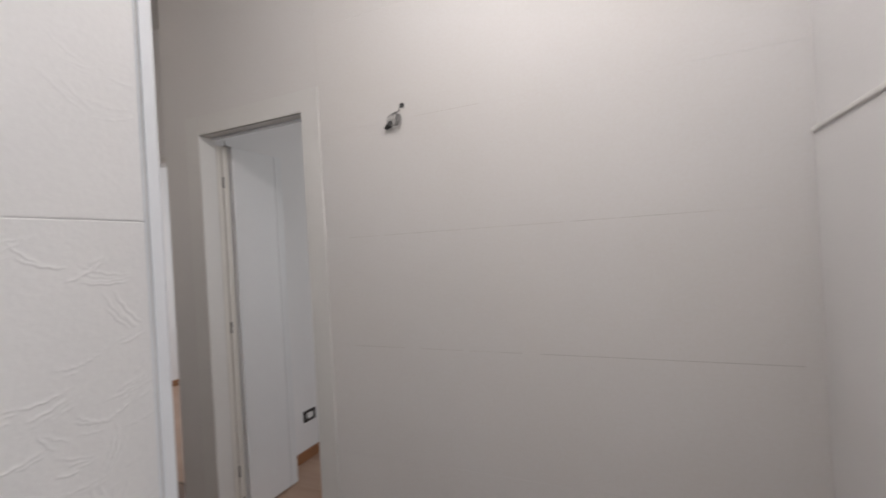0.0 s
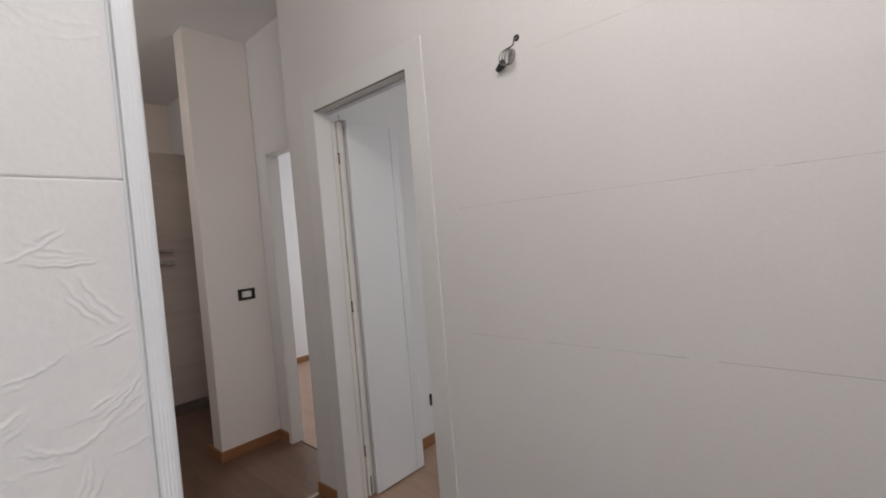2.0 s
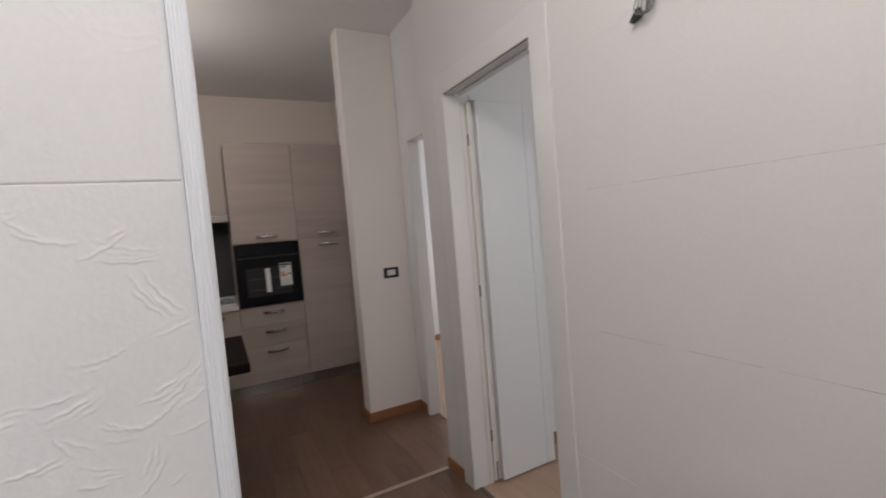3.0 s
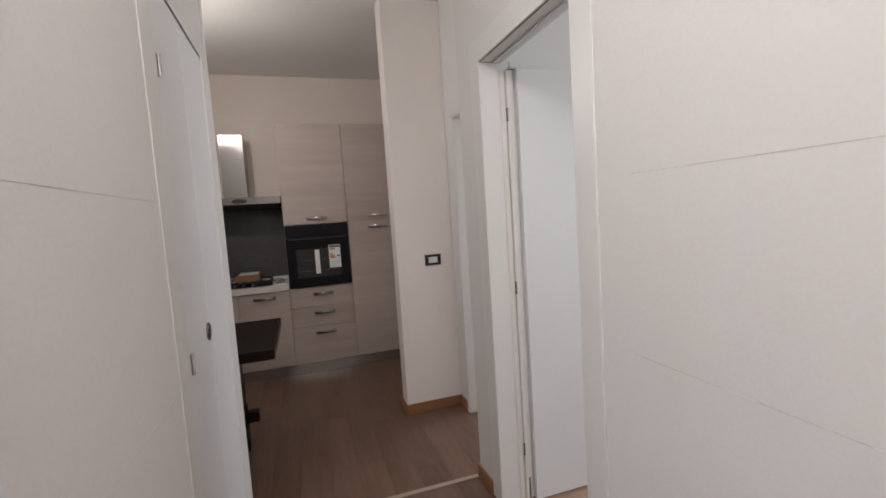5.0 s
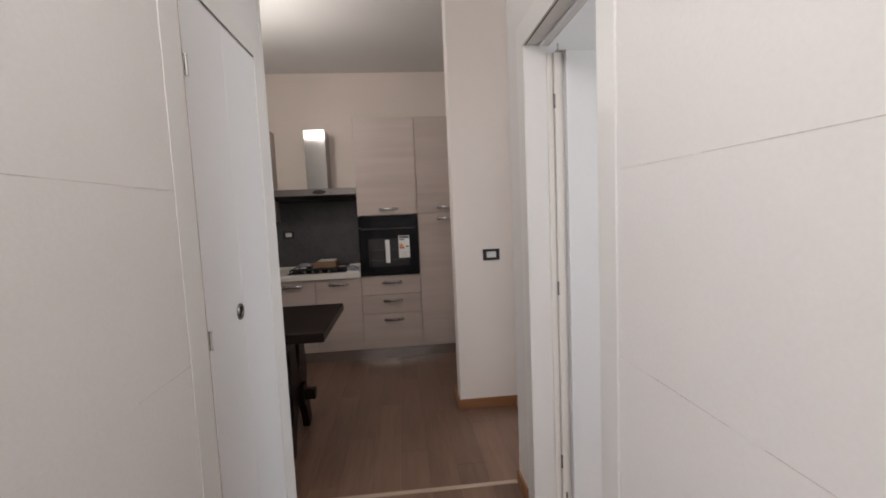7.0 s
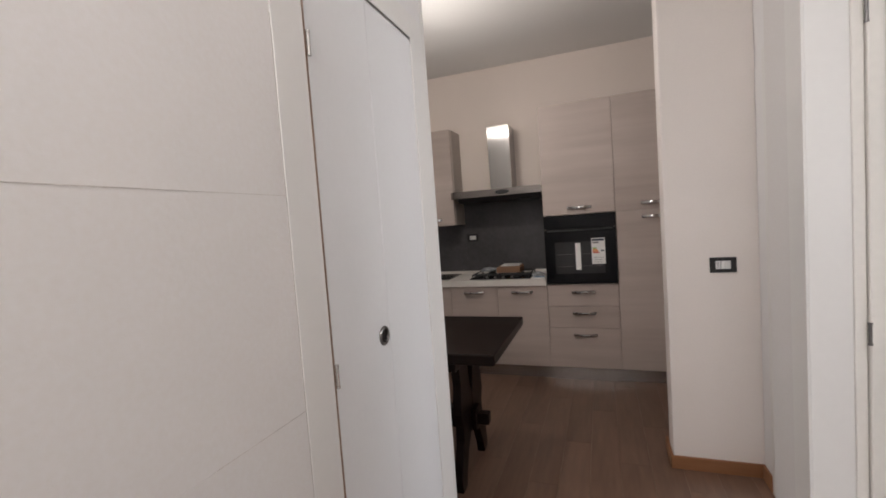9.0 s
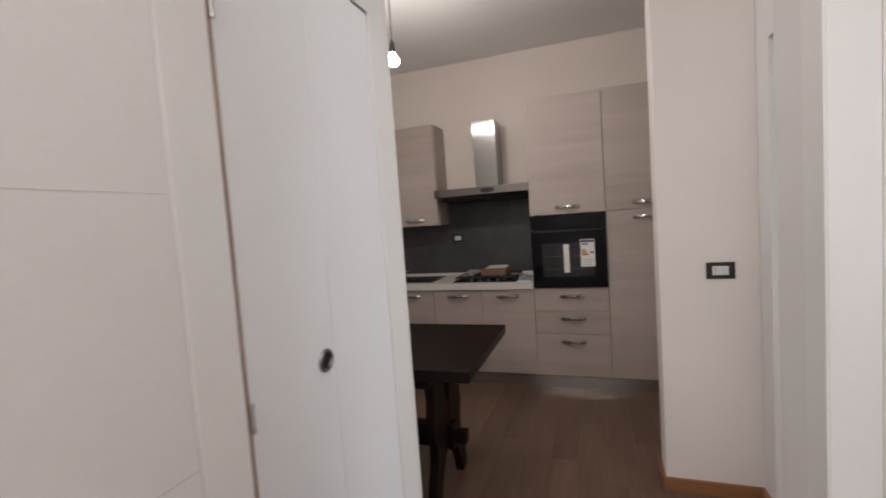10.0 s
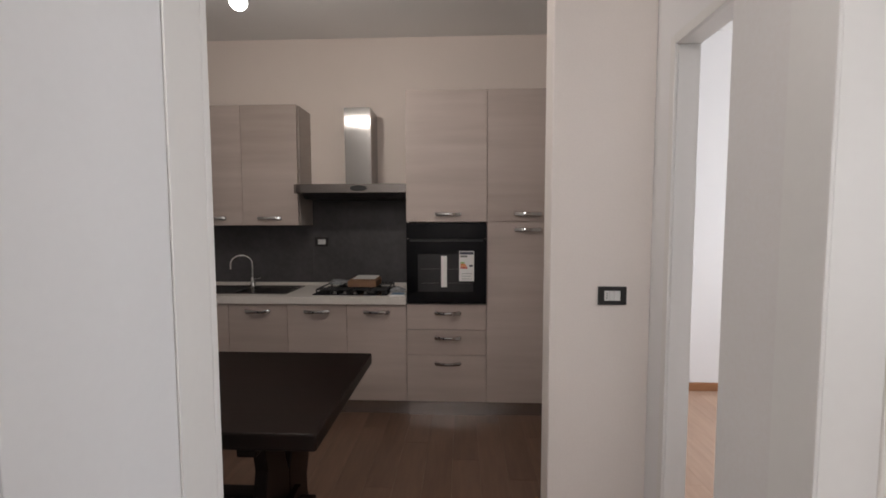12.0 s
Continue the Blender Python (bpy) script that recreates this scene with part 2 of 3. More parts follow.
setting("wall_partition", [(2.213, 2.36, 1.13, 4.7, 0, TOP)], PAINT, "off-white plaster wall between two rooms")
setting("wall_recess", [
    (-0.6, 1.442, 1.25, 1.336, 0, TOP), (2.178, 2.213, 1.25, 1.336, 0, TOP), (1.442, 2.178, 1.25, 1.336, 2.19, TOP)], PAINT,
    "off-white wall with a doorway to a bright room")
switch_wall = solid("wall_stub", one(1.11, 1.271, 0.811, 1.29, 0, TOP, 0.006, 2), LAMPLIT, "short off-white wall beside the kitchen", "wall", "structure")
setting("wall_west", [(-0.75, -0.6, -3.75, 1.29, 0, TOP)], CREAM, "cream painted kitchen back wall")
setting("wall_west_room", [(-0.75, -0.6, 1.29, 4.85, 0, TOP)], PAINT, "white wall of a bright room")
wall_south = setting("wall_corridor", [
    (2.20, 2.335, -0.30, -0.184, 0, TOP), (3.036, 3.87, -0.30, -0.184, 0, TOP), (2.335, 3.036, -0.30, -0.184, 2.232, TOP)], PAINT,
    "off-white papered corridor wall with a folding door")
setting("wall_kitchen_east", [(2.20, 2.33, -3.6, -0.30, 0, TOP)], PAINT, "off-white kitchen side wall")
wall_hall = setting("wall_hall", [(3.75, 3.901, -3.6, -0.30, 0, TOP), (3.87, 3.901, -0.30, -0.185, 0, TOP)], PAINT, "hall wall behind combed plaster")
# both window openings are assumed, out of view, to hold the fill lamps
setting("wall_east", [(5.183, 5.3, -3.75, -2.27, 0, TOP), (5.183, 5.3, -1.23, 2.4, 0, TOP), (5.183, 5.3, 3.6, 4.85, 0, TOP), (5.183, 5.3, 2.4, 3.6, 0, 0.87), (5.183, 5.3, 2.4, 3.6, 2.43, TOP), (5.183, 5.3, -2.27, -1.23, 0, 0.45), (5.183, 5.3, -2.27, -1.23, 2.55, TOP)], PAINT, "off-white wall along the hall with two assumed window openings")
setting("wall_back", [(-0.6, 5.183, -3.75, -3.6, 0, TOP)], PAINT, "plain white wall")
# openings assumed and unseen; the right one only holds the added bedroom fill
setting("wall_far", [(-0.6, 0.05, 4.7, 4.85, 0, TOP), (1.35, 3.50, 4.7, 4.85, 0, TOP), (4.70, 5.183, 4.7, 4.85, 0, TOP), (3.50, 4.70, 4.7, 4.85, 0, 0.87), (3.50, 4.70, 4.7, 4.85, 2.43, TOP),
                     (0.05, 1.35, 4.7, 4.85, 2.3, TOP), (0.05, 1.35, 4.7, 4.85, 0, 0.85)], PAINT, "plain white wall with two assumed window openings")


# wallpaper hung in level strips, with narrow joints
def strips(wall, x0, x1, face, out, openings, z_first=0.083, step=0.498):
    """Level strips on a wall along x. face: the wall's plane; out: +1 or -1, the way it faces."""
    z = z_first - step
    while z < TOP:
        a, b = max(z + 0.00009, 0.0), min(z + step - 0.00009, TOP)
        runs = [(x0, x1)]
        for ox0, ox1, oz in openings:
            if a < oz:
                runs = [q for r in runs for q in ((r[0], min(r[1], ox0)), (max(r[0], ox1), r[1])) if q[1] - q[0] > 0.01]
        if b - a > 0.01:
            for r in runs:
                y0, y1 = sorted((face, face + out * 0.0035))
                part("wallpaper_strip", one(r[0], r[1], y0, y1, a, b, 0.0006), PAPER, wall)
        z += step


strips(wall_north, 3.3235, 5.183, 1.0135, -1, [])
part("open_joint", one(4.31, 5.12, 1.0098, 1.0108, 1.0782, 1.0796), SEAM, wall_north, "thin open joint between strips")
for a, b, z in ((3.46, 3.62, 1.577), (3.645, 4.02, 1.5772), (4.03, 4.42, 1.5771), (4.45, 4.93, 1.5773), (3.46, 3.72, 1.079), (3.80, 3.99, 1.0788),
                (4.02, 4.24, 1.0789), (3.83, 4.12, 2.0752)):
    part("fine_joint", one(a, b, 1.0095, 1.0103, z - 0.0007, z + 0.0007), JOINT, wall_north, "fine joint between strips")
for a, b, z in ((2.213, 2.3885, 0.0), (2.389, 3.323, 2.3055)):
    part("wallpaper_strip", one(a, b, 1.010, 1.0135, z, TOP), PAPER, wall_north)
strips(wall_south, 2.2275, 3.868, -0.1835, 1, [(2.2, 3.150, 2.32)])
part("fine_joint", one(3.152, 3.70, -0.1803, -0.1795, 1.5767, 1.5779), JOINT, wall_south, "fine joint between strips")
part("fine_joint", one(3.152, 3.40, -0.1803, -0.1795, 1.0785, 1.0798), JOINT, wall_south, "fine joint between strips")


# combed plaster: fans of curved trowel ridges, in two courses with a joint
def combed(name, y0, y1, z0, z1, seed, lift, res, count):
    rng = np.random.default_rng(seed)
    ny, nz = int((y1 - y0) / res) + 1, int((z1 - z0) / res) + 1
    ys, zs = np.linspace(y0, y1, ny), np.linspace(z0, z1, nz)
    Y, Z = np.meshgrid(ys, zs, indexing="ij")
    H = np.zeros_like(Y)
    for _ in range(int(count * (y1 - y0) * (z1 - z0))):
        cy, cz = rng.uniform(y0, y1), rng.uniform(z0, z1)
        rad, turn = rng.uniform(0.06, 0.17), rng.normal(-1.45, 0.5)
        oy, oz = cy - rad * math.cos(turn), cz - rad * math.sin(turn)
        i0, i1 = np.searchsorted(ys, [cy - 0.11, cy + 0.11])
        j0, j1 = np.searchsorted(zs, [cz - 0.11, cz + 0.11])
        dy, dz = Y[i0:i1, j0:j1] - oy, Z[i0:i1, j0:j1] - oz
        r, a = np.hypot(dy, dz), np.arctan2(dz, dy) - turn
        a = (a + math.pi) % math.tau - math.pi
        add, off = np.zeros_like(r), 0.0
        for k in range(rng.integers(2, 6)):
            off += rng.uniform(0.004, 0.009)
            span, mid = rng.uniform(0.010, 0.040) / rad, rng.normal(0, 0.014) / rad
            fade = np.clip(1 - ((a - mid) / span) ** 2, 0, 1) ** 0.8
            d = r - rad - off - 0.02 * a * rng.normal() - 0.0008 * np.sin(a * 40 + seed)
            ridge = np.where(d > 0, np.exp(-(d / 0.0009) ** 2), np.exp(-(d / 0.0028) ** 2))
            add = np.maximum(add, ridge * fade * rng.uniform(0.35, 1.0))
        H[i0:i1, j0:j1] = np.maximum(H[i0:i1, j0:j1], add * lift)
    swell = 0.0004 * (np.sin(Y * 23 + seed) * np.sin(Z * 17 + 2 * seed))
    edge = np.minimum(np.minimum(Z - z0, z1 - Z), res) / res
    H = H * edge + (0.0013 + swell) * edge
    co = np.stack([3.9012 + H, Y, Z], -1).reshape(-1, 3)
    idx = np.arange(ny * nz).reshape(ny, nz)
    quads = np.stack([idx[:-1, :-1], idx[1:, :-1], idx[1:, 1:], idx[:-1, 1:]], -1).reshape(-1, 4)
    me = bpy.data.meshes.new(name)
    me.from_pydata(co.tolist(), [], quads.tolist())
    me.materials.append(PLASTER)
    me.polygons.foreach_set("use_smooth", np.ones(len(me.polygons), dtype=bool))
    ob = new(name, me)
    ob.parent = wall_hall
    return tagged(ob, "off-white plaster with combed curved trowel marks")


for k, (a, b) in enumerate(((0.581, 1.0787), (1.0792, 1.5768), (1.5774, 2.0747), (2.0751, 2.573))):
    combed("plaster_course", -0.62, -0.1768, a, b, 11 + k, 0.001 if k < 2 else 0.0004, 0.0013 if k < 2 else 0.0016, 230 if k < 2 else 90)
part("plaster_rest", boxes([(3.9012, 3.904, -3.6, -0.6205, 0, TOP), (3.9012, 3.904, -0.62, -0.1768, 0, 0.5805),
                            (3.9012, 3.904, -0.62, -0.1768, 2.5735, TOP)]), PLASTER, wall_hall)

# white ribbed corner profile at the end of the plastered wall
corner = thing("corner_profile", "glossy white ribbed plastic corner strip on the wall edge", "corner trim")
ribs = [(3.9112 + 0.00025 * math.cos(k * math.tau / 6), -0.1752 + 0.00078 * k) for k in range(24)]
nose = [(3.9108 - 0.008 + 0.008 * math.cos(radians(q)), -0.1575 + 0.008 * math.sin(radians(q))) for q in range(10, 91, 16)]
part("nose", slab([(3.884, -0.1795), (3.9045, -0.1795), (3.9045, -0.1752)] + ribs + nose + [(3.884, -0.1495)], "z", 0, TOP), PVC, corner, smooth=True)
part("return_leg", one(3.8705, 3.8835, -0.1793, -0.1665, 0, TOP, 0.002, 2), PVC, corner, smooth=True)
part("groove", one(3.9042, 3.9052, -0.1766, -0.1754, 0, TOP), JOINT, corner, "thin shadow joint against the plaster")

# boxed dado with a cap on the hall's side wall
dado = thing("dado_panel", "white boxed lower wall with a slim moulded cap", "dado", kind="structure")
part("panel", one(5.172, 5.1825, -1.2, 1.009, 0, 1.79), PAINT, dado)
part("cap", one(5.164, 5.1825, -1.2, 1.009, 1.79, 1.806, 0.005, 3), LACQUER, dado)


# ---- doors ----
def architrave(parent, x0, x1, z1, w, y_wall, out, t=0.012, w_r=None):
    """Flat surround of an opening x0..x1, up to z1, on a wall at y_wall."""
    a, b = sorted((y_wall, y_wall + out * t))
    w_r = w_r or w
    part("architrave", one(x0 - w, x0, a, b, 0, z1 + w, 0.003, 2), LACQUER, parent)
    part("architrave", one(x1, x1 + w_r, a, b, 0, z1 + w, 0.003, 2), LACQUER, parent)
    part("architrave", one(x0 + 0.0005, x1 - 0.0005, a, b, z1, z1 + w - 0.0005, 0.003, 2), LACQUER, parent)


def hinge(parent, x, y, z, metal):
    bm = bmesh.new()
    disc(bm, (x, y, z - 0.026), (0, 0, 1), 0.0045, 0.0045, 0.052, 12)
    for k in (-1, 1):
        disc(bm, (x, y, z + k * 0.028 - 0.003), (0, 0, 1), 0.0055, 0.0055, 0.006, 12)
    part("hinge", bm, metal, parent, "small steel barrel hinge", True)


def pull(parent, x, y, z, out):
    """Round pull with a cross bar; a flat dark disc gives the shade of its hollow."""
    bm = bmesh.new()
    ring = [(x + 0.026 * math.cos(k * math.tau / 28), y, z + 0.026 * math.sin(k * math.tau / 28)) for k in range(29)]
    tube(bm, ring, 0.0055, 8)
    p = part("flush_pull", bm, NICKEL, parent, "round chrome flush pull", True)
    part("cup", disc(bmesh.new(), (x, y - out * 0.0006, z), (0, out, 0), 0.024, 0.024, 0.001, 24), CUPMETAL, p, "flat dark disc for the shaded hollow of the pull")
    grip = [(x + 0.017 * math.cos(a), y + out * 0.003, z + 0.017 * math.sin(a)) for a in np.linspace(2.6, 4.9, 9)]
    part("turn", tube(bmesh.new(), grip, 0.0035, 8), NICKEL, p, smooth=True)


door_1 = thing("door_1", "white lacquered folding door, folded open into a bright room", "door", kind="structure")
part("architrave", one(2.389, 2.494, 1.0075, 1.0138, 0, 2.305, 0.001), LACQUER, door_1)
part("architrave", one(2.4945, 3.2175, 1.0075, 1.0138, 2.2, 2.3045, 0.001), LACQUER, door_1)
part("architrave", one(3.218, 3.323, 1.0043, 1.0138, 0, 2.305, 0.003, 2), LACQUER, door_1)
# shadow line under the head, drawn as a thin dark strip
part("shadow_gap", one(2.496, 3.216, 1.0165, 1.0205, 2.1988, 2.2003), GAP, door_1, "dark strip for the shadow line under the door head")
pivot = part("pivot", one(2.500, 2.520, 1.150, 1.200, 2.1655, 2.171, 0.001), HANDLE, door_1, "small steel pivot bracket")
part("pin", disc(bmesh.new(), (2.510, 1.160, 2.171), (0, 0, 1), 0.004, 0.004, 0.028, 12), HANDLE, pivot, smooth=True)
part("floor_slot", one(2.5067, 2.5082, 1.158, 1.166, 0.02, 0.125), GAP, door_1, "dark slot at the foot of the hinge strip")
# lining of the opening
part("jamb", one(2.4745, 2.494, 1.014, 1.112, 0, 2.2, 0.001), LACQUER, door_1)
part("jamb", one(3.218, 3.2375, 1.014, 1.13, 0, 2.2, 0.001), LACQUER, door_1)
part("jamb", one(2.4745, 3.2375, 1.014, 1.13, 2.2005, 2.2195, 0.001), LACQUER, door_1)
part("top_track", one(2.505, 3.21, 1.078, 1.104, 2.190, 2.2, 0.001), PVC, door_1)
part("folded_panel", one(2.502, 2.532, 1.187, 1.5085, 0.012, 2.165, 0.003, 2), DOORWHITE, door_1, "flat white door panel")
part("lipping", one(2.502, 2.5335, 1.5095, 1.569, 0.012, 2.165, 0.003, 2), DOORWHITE, door_1, "white edge strip of the folded panel")
part("folded_panel", one(2.467, 2.500, 1.1795, 1.55, 0.012, 2.165, 0.003, 2), DOORWHITE, door_1, "flat white door panel")
part("stile", one(2.480, 2.5065, 1.1425, 1.181, 0.012, 2.165, 0.004, 3), CREAMEDGE, door_1, "cream edge strip")
part("filler", one(2.476, 2.4965, 1.1125, 1.1405, 0, 2.165, 0.002), CREAMEDGE, door_1)
for z in (0.28, 1.115, 1.955):
    hinge(door_1, 2.503, 1.143, z, NICKEL)

door_2 = thing("door_2", "white lacquered doorway frame to a bright room", "door frame", kind="structure")
architrave(door_2, 1.460, 2.16, 2.172, 0.040, 1.2495, -1, w_r=0.05)
part("jamb", one(1.4425, 1.460, 1.25, 1.3355, 0, 2.172, 0.001), LACQUER, door_2)
part("jamb", one(2.16, 2.1775, 1.25, 1.3355, 0, 2.172, 0.001), LACQUER, door_2)
part("jamb", one(1.4425, 2.1775, 1.25, 1.3355, 2.1725, 2.1895, 0.001), LACQUER, door_2)

door_3 = thing("door_3", "closed white lacquered folding door with a round pull", "door", kind="structure")
part("architrave", one(3.0345, 3.148, -0.1835, -0.1778, 0, 2.31, 0.001, 2), LACQUER, door_3)
part("architrave", one(2.228, 2.352, -0.1835, -0.1778, 0, 2.31, 0.001, 2), LACQUER, door_3)
part("architrave", one(2.3525, 3.034, -0.1835, -0.1778, 2.215, 2.3095, 0.001, 2), LACQUER, door_3)
part("edge_strip", one(2.2005, 2.2265, -0.1835, -0.1775, 0, TOP, 0.003, 2), LACQUER, door_3)
part("jamb", one(2.3355, 2.3505, -0.298, -0.186, 0, 2.212, 0.001), LACQUER, door_3)
part("jamb", one(3.028, 3.0355, -0.298, -0.200, 0, 2.212, 0.001), LACQUER, door_3)
part("jamb", one(2.3355, 3.0355, -0.298, -0.192, 2.2125, 2.2315, 0.001), LACQUER, door_3)
part("open_joint", one(3.1483, 3.1498, -0.1834, -0.1802, 0, 1.98), SEAM, door_3, "open joint beside the surround")
part("edge_band", one(3.0191, 3.0201, -0.2115, -0.1835, 0.014, 2.206), RAWEDGE, door_3, "bare wooden edge of the door leaf")
part("bare_edge", one(3.0205, 3.0342, -0.1995, -0.1885, 0, 2.21, 0.001), RAWEDGE, door_3, "bare wooden edge in the hinge gap")
part("door_panel", one(2.7035, 3.019, -0.212, -0.182, 0.012, 2.208, 0.0025, 2), DOORWHITE, door_3, "flat white door panel")
part("door_panel", one(2.3532, 2.7025, -0.212, -0.182, 0.012, 2.208, 0.0025, 2), DOORWHITE, door_3, "flat white door panel")
part("backing", one(2.351, 3.0275, -0.297, -0.213, 0, 2.211), LACQUER, door_3)
pull(door_3, 2.746, -0.181, 1.147, 1)
for z in (0.28, 1.115, 1.957):
    hinge(door_3, 3.024, -0.174, z, HANDLE)

# ---- skirting and thresholds ----
skirting = thing("baseboard", "reddish brown wooden skirting along the walls", "baseboard", kind="structure")
H_SK = 0.075
for r in ((1.2715, 1.285, 0.797, 1.2495), (1.05, 1.2710, 0.797, 0.8105), (1.2855, 1.4195, 1.236, 1.2495), (2.1995, 2.2125, 0.997, 1.2365),
          (2.213, 2.3885, 0.997, 1.0095), (2.3605, 2.374, 1.135, 4.69), (-0.5995, -0.586, 1.34, 4.69)):
    part("skirting_board", one(*r, 0, H_SK, 0.003, 2), SKIRT, skirting)
thr = thing("threshold", "slim pale strip across the corridor floor", "threshold", kind="structure")
part("strip", one(2.188, 2.218, -0.183, 0.9965, 0, 0.005, 0.002, 2), THRESH, thr)
part("strip", one(2.495, 3.217, 1.035, 1.06, 0, 0.005, 0.002, 2), DARKTHRESH, thr, "dark strip in a doorway")
part("strip", one(1.461, 2.159, 1.296, 1.308, 0, 0.005, 0.002, 2), DARKTHRESH, thr, "dark strip in a doorway")

# ---- kitchen ----
def bow_handle(parent, x, y, z, w=0.19):
    """Bowed chrome handle with flat wide ends; stands off the front, which faces +x."""
    bm = bmesh.new()
    n, prev = 12, None
    for i in range(n + 1):
        s = -1 + 2 * i / n
        bow = 0.030 * (1 - abs(s) ** 2.2) + 0.002
        hh = 0.0125 + 0.004 * abs(s)
        ring = [bm.verts.new((x + bow + dx, y + s * w / 2, z + hh * dz))
                for dx, dz in ((0, -1), (0.005, -0.93), (0.009, -0.75), (0.010, -0.4), (0.010, 0), (0.010, 0.4), (0.009, 0.75), (0.005, 0.93), (0, 1))]
        if prev:
            for k in range(9):
                bm.faces.new((prev[k], prev[(k + 1) % 9], ring[(k + 1) % 9], ring[k]))
        else:
            bm.faces.new(ring)
        prev = ring
    bm.faces.new(prev[::-1])
    for s in (-1, 1):
        box(bm, x - 0.001, x + 0.006, y + s * w / 2 - 0.006, y + s * w / 2 + 0.006, z - 0.009, z + 0.009, 0.002)
    part("handle", bm, HANDLE, parent, "bowed chrome handle", True)


GP = 0.0018


def front(name, parent, y0, y1, z0, z1, x=0.0, handle=None):
    d = part(name, one(x - 0.018, x, y0 + GP, y1 - GP, z0 + GP, z1 - GP, 0.0012), GREYWOOD, parent, "grey oak laminate front")
    if handle:
        bow_handle(d, x, handle[0], handle[1])
    return d


for k in range(4):
    y1 = -0.458 * k
    y0 = y1 - 0.458
    unit = tagged(thing("base_cabinet", "grey oak laminate base cabinet with a chrome handle", "cabinet", "kitchen base cabinets"))
    part("carcass", one(-0.58, -0.055, y0 + 0.0005, y1 - 0.0005, 0.117, 0.862), CARCASS, unit)
    front("door", unit, y0, y1, 0.117, 0.862, 0, ((y0 + y1) / 2, 0.805))
drawers = thing("oven_column", "tall grey oak laminate oven housing with three drawers", "cabinet")
part("carcass", boxes([(-0.58, -0.055, 0.0005, 0.5995, 0.117, 0.872), (-0.58, -0.055, 0.0005, 0.5995, 1.484, 2.442),
                       (-0.58, -0.055, 0.0005, 0.018, 0.872, 1.484), (-0.58, -0.055, 0.582, 0.5995, 0.872, 1.484)]), CARCASS, drawers)
for z0, z1, hz in ((0.673, 0.868, 0.80), (0.478, 0.673, 0.612), (0.117, 0.478, 0.415)):
    front("drawer", drawers, 0, 0.6, z0, z1, 0, (0.31, hz))
front("door", drawers, 0, 0.6, 1.482, 2.442, 0, (0.31, 1.54))
tall = thing("larder_cabinet", "tall two-door grey oak laminate larder cabinet", "cabinet")
part("carcass", one(-0.58, -0.055, 0.6005, 1.2, 0.117, 2.442), CARCASS, tall)
front("door", tall, 0.6, 1.2, 1.482, 2.442, 0, (0.90, 1.54))
front("door", tall, 0.6, 1.2, 0.117, 1.482, 0, (0.90, 1.425))
for k in range(2):
    y1 = -0.912 - 0.462 * k
    y0 = y1 - 0.462
    unit = thing("wall_cabinet", "grey oak laminate wall cabinet with a chrome handle", "cabinet", "kitchen wall cabinets")
    part("carcass", one(-0.599, -0.325, y0 + 0.0005, y1 - 0.0005, 1.455, 2.424), CARCASS, unit)
    front("door", unit, y0, y1, 1.455, 2.424, -0.27, ((y0 + y1) / 2 - 0.01, 1.515))
plinth = thing("plinth", "satin aluminium kick board under the kitchen cabinets", "kick board")
part("board", one(-0.065, -0.05, -1.83, -0.0005, 0, 0.1165, 0.001), PLINTH, plinth)
part("board", one(-0.045, -0.03, 0.0, 0.6, 0, 0.1165, 0.001), PLINTH, plinth)
part("board", one(-0.065, -0.05, 0.6005, 1.2, 0, 0.1165, 0.001), PLINTH, plinth)

top = thing("worktop", "white speckled laminate worktop with an upstand", "worktop")
part("slab", boxes([(-0.599, 0.02, -1.83, -0.0005, 0.864, 0.918)], 0.003, 2), WORKTOP, top)
part("upstand", one(-0.592, -0.572, -1.83, -0.0005, 0.9185, 0.945, 0.004, 2), WORKTOP, top)
splash = thing("backsplash", "dark slate grey panel behind the hob", "backsplash")
part("panel", one(-0.5995, -0.594, -0.909, -0.0005, 0.9185, 1.72), SLATE, splash)
part("panel", one(-0.5995, -0.594, -1.83, -0.910, 0.9185, 1.4545), SLATE, splash)


def socket(name, label, centre, normal, w=0.12, h=0.08, category="socket", modules=3):
    """Black rectangular plate with white modules; normal is +x, +y or -y."""
    s = thing(name, label, category)
    m = Matrix.Translation(centre) @ Vector((1, 0, 0)).rotation_difference(Vector(normal)).to_matrix().to_4x4()

    def put(n, bm, material, parent):
        bmesh.ops.transform(bm, matrix=m, verts=bm.verts)
        return part(n, bm, material, parent)

    plate = bmesh.new()
    iw, ih = w * 0.29, h * 0.28
    for r in ((-w / 2, w / 2, ih, h / 2), (-w / 2, w / 2, -h / 2, -ih), (-w / 2, -iw, -ih, ih), (iw, w / 2, -ih, ih)):
        box(plate, 0.0, 0.009, r[0], r[1], r[2], r[3])
    pl = put("cover_plate", plate, BLACKPLASTIC, s)
    step = 2 * iw / modules
    for k in range(modules):
        mod = put("module", one(0.0, 0.008, -iw + k * step + 0.0006, -iw + (k + 1) * step - 0.0006, -ih + 0.0006, ih - 0.0006, 0.001), WHITEPLASTIC, s)
        if k == 0:
            for j in (-1, 0, 1):
                put("pin_hole", disc(bmesh.new(), (0.0075, -iw + step / 2, j * 0.0105), (1, 0, 0), 0.0027, 0.0027, 0.0012, 10), BLACKPLASTIC, mod)
    return s


socket("wall_switch", "black rectangular plate with white socket and switch", (1.2713, 1.084, 1.160), (1, 0, 0), 0.123, 0.081, "light switch")
socket("wall_socket", "black socket plate on the dark backsplash", (-0.594, -0.829, 1.305), (1, 0, 0), 0.12, 0.08)
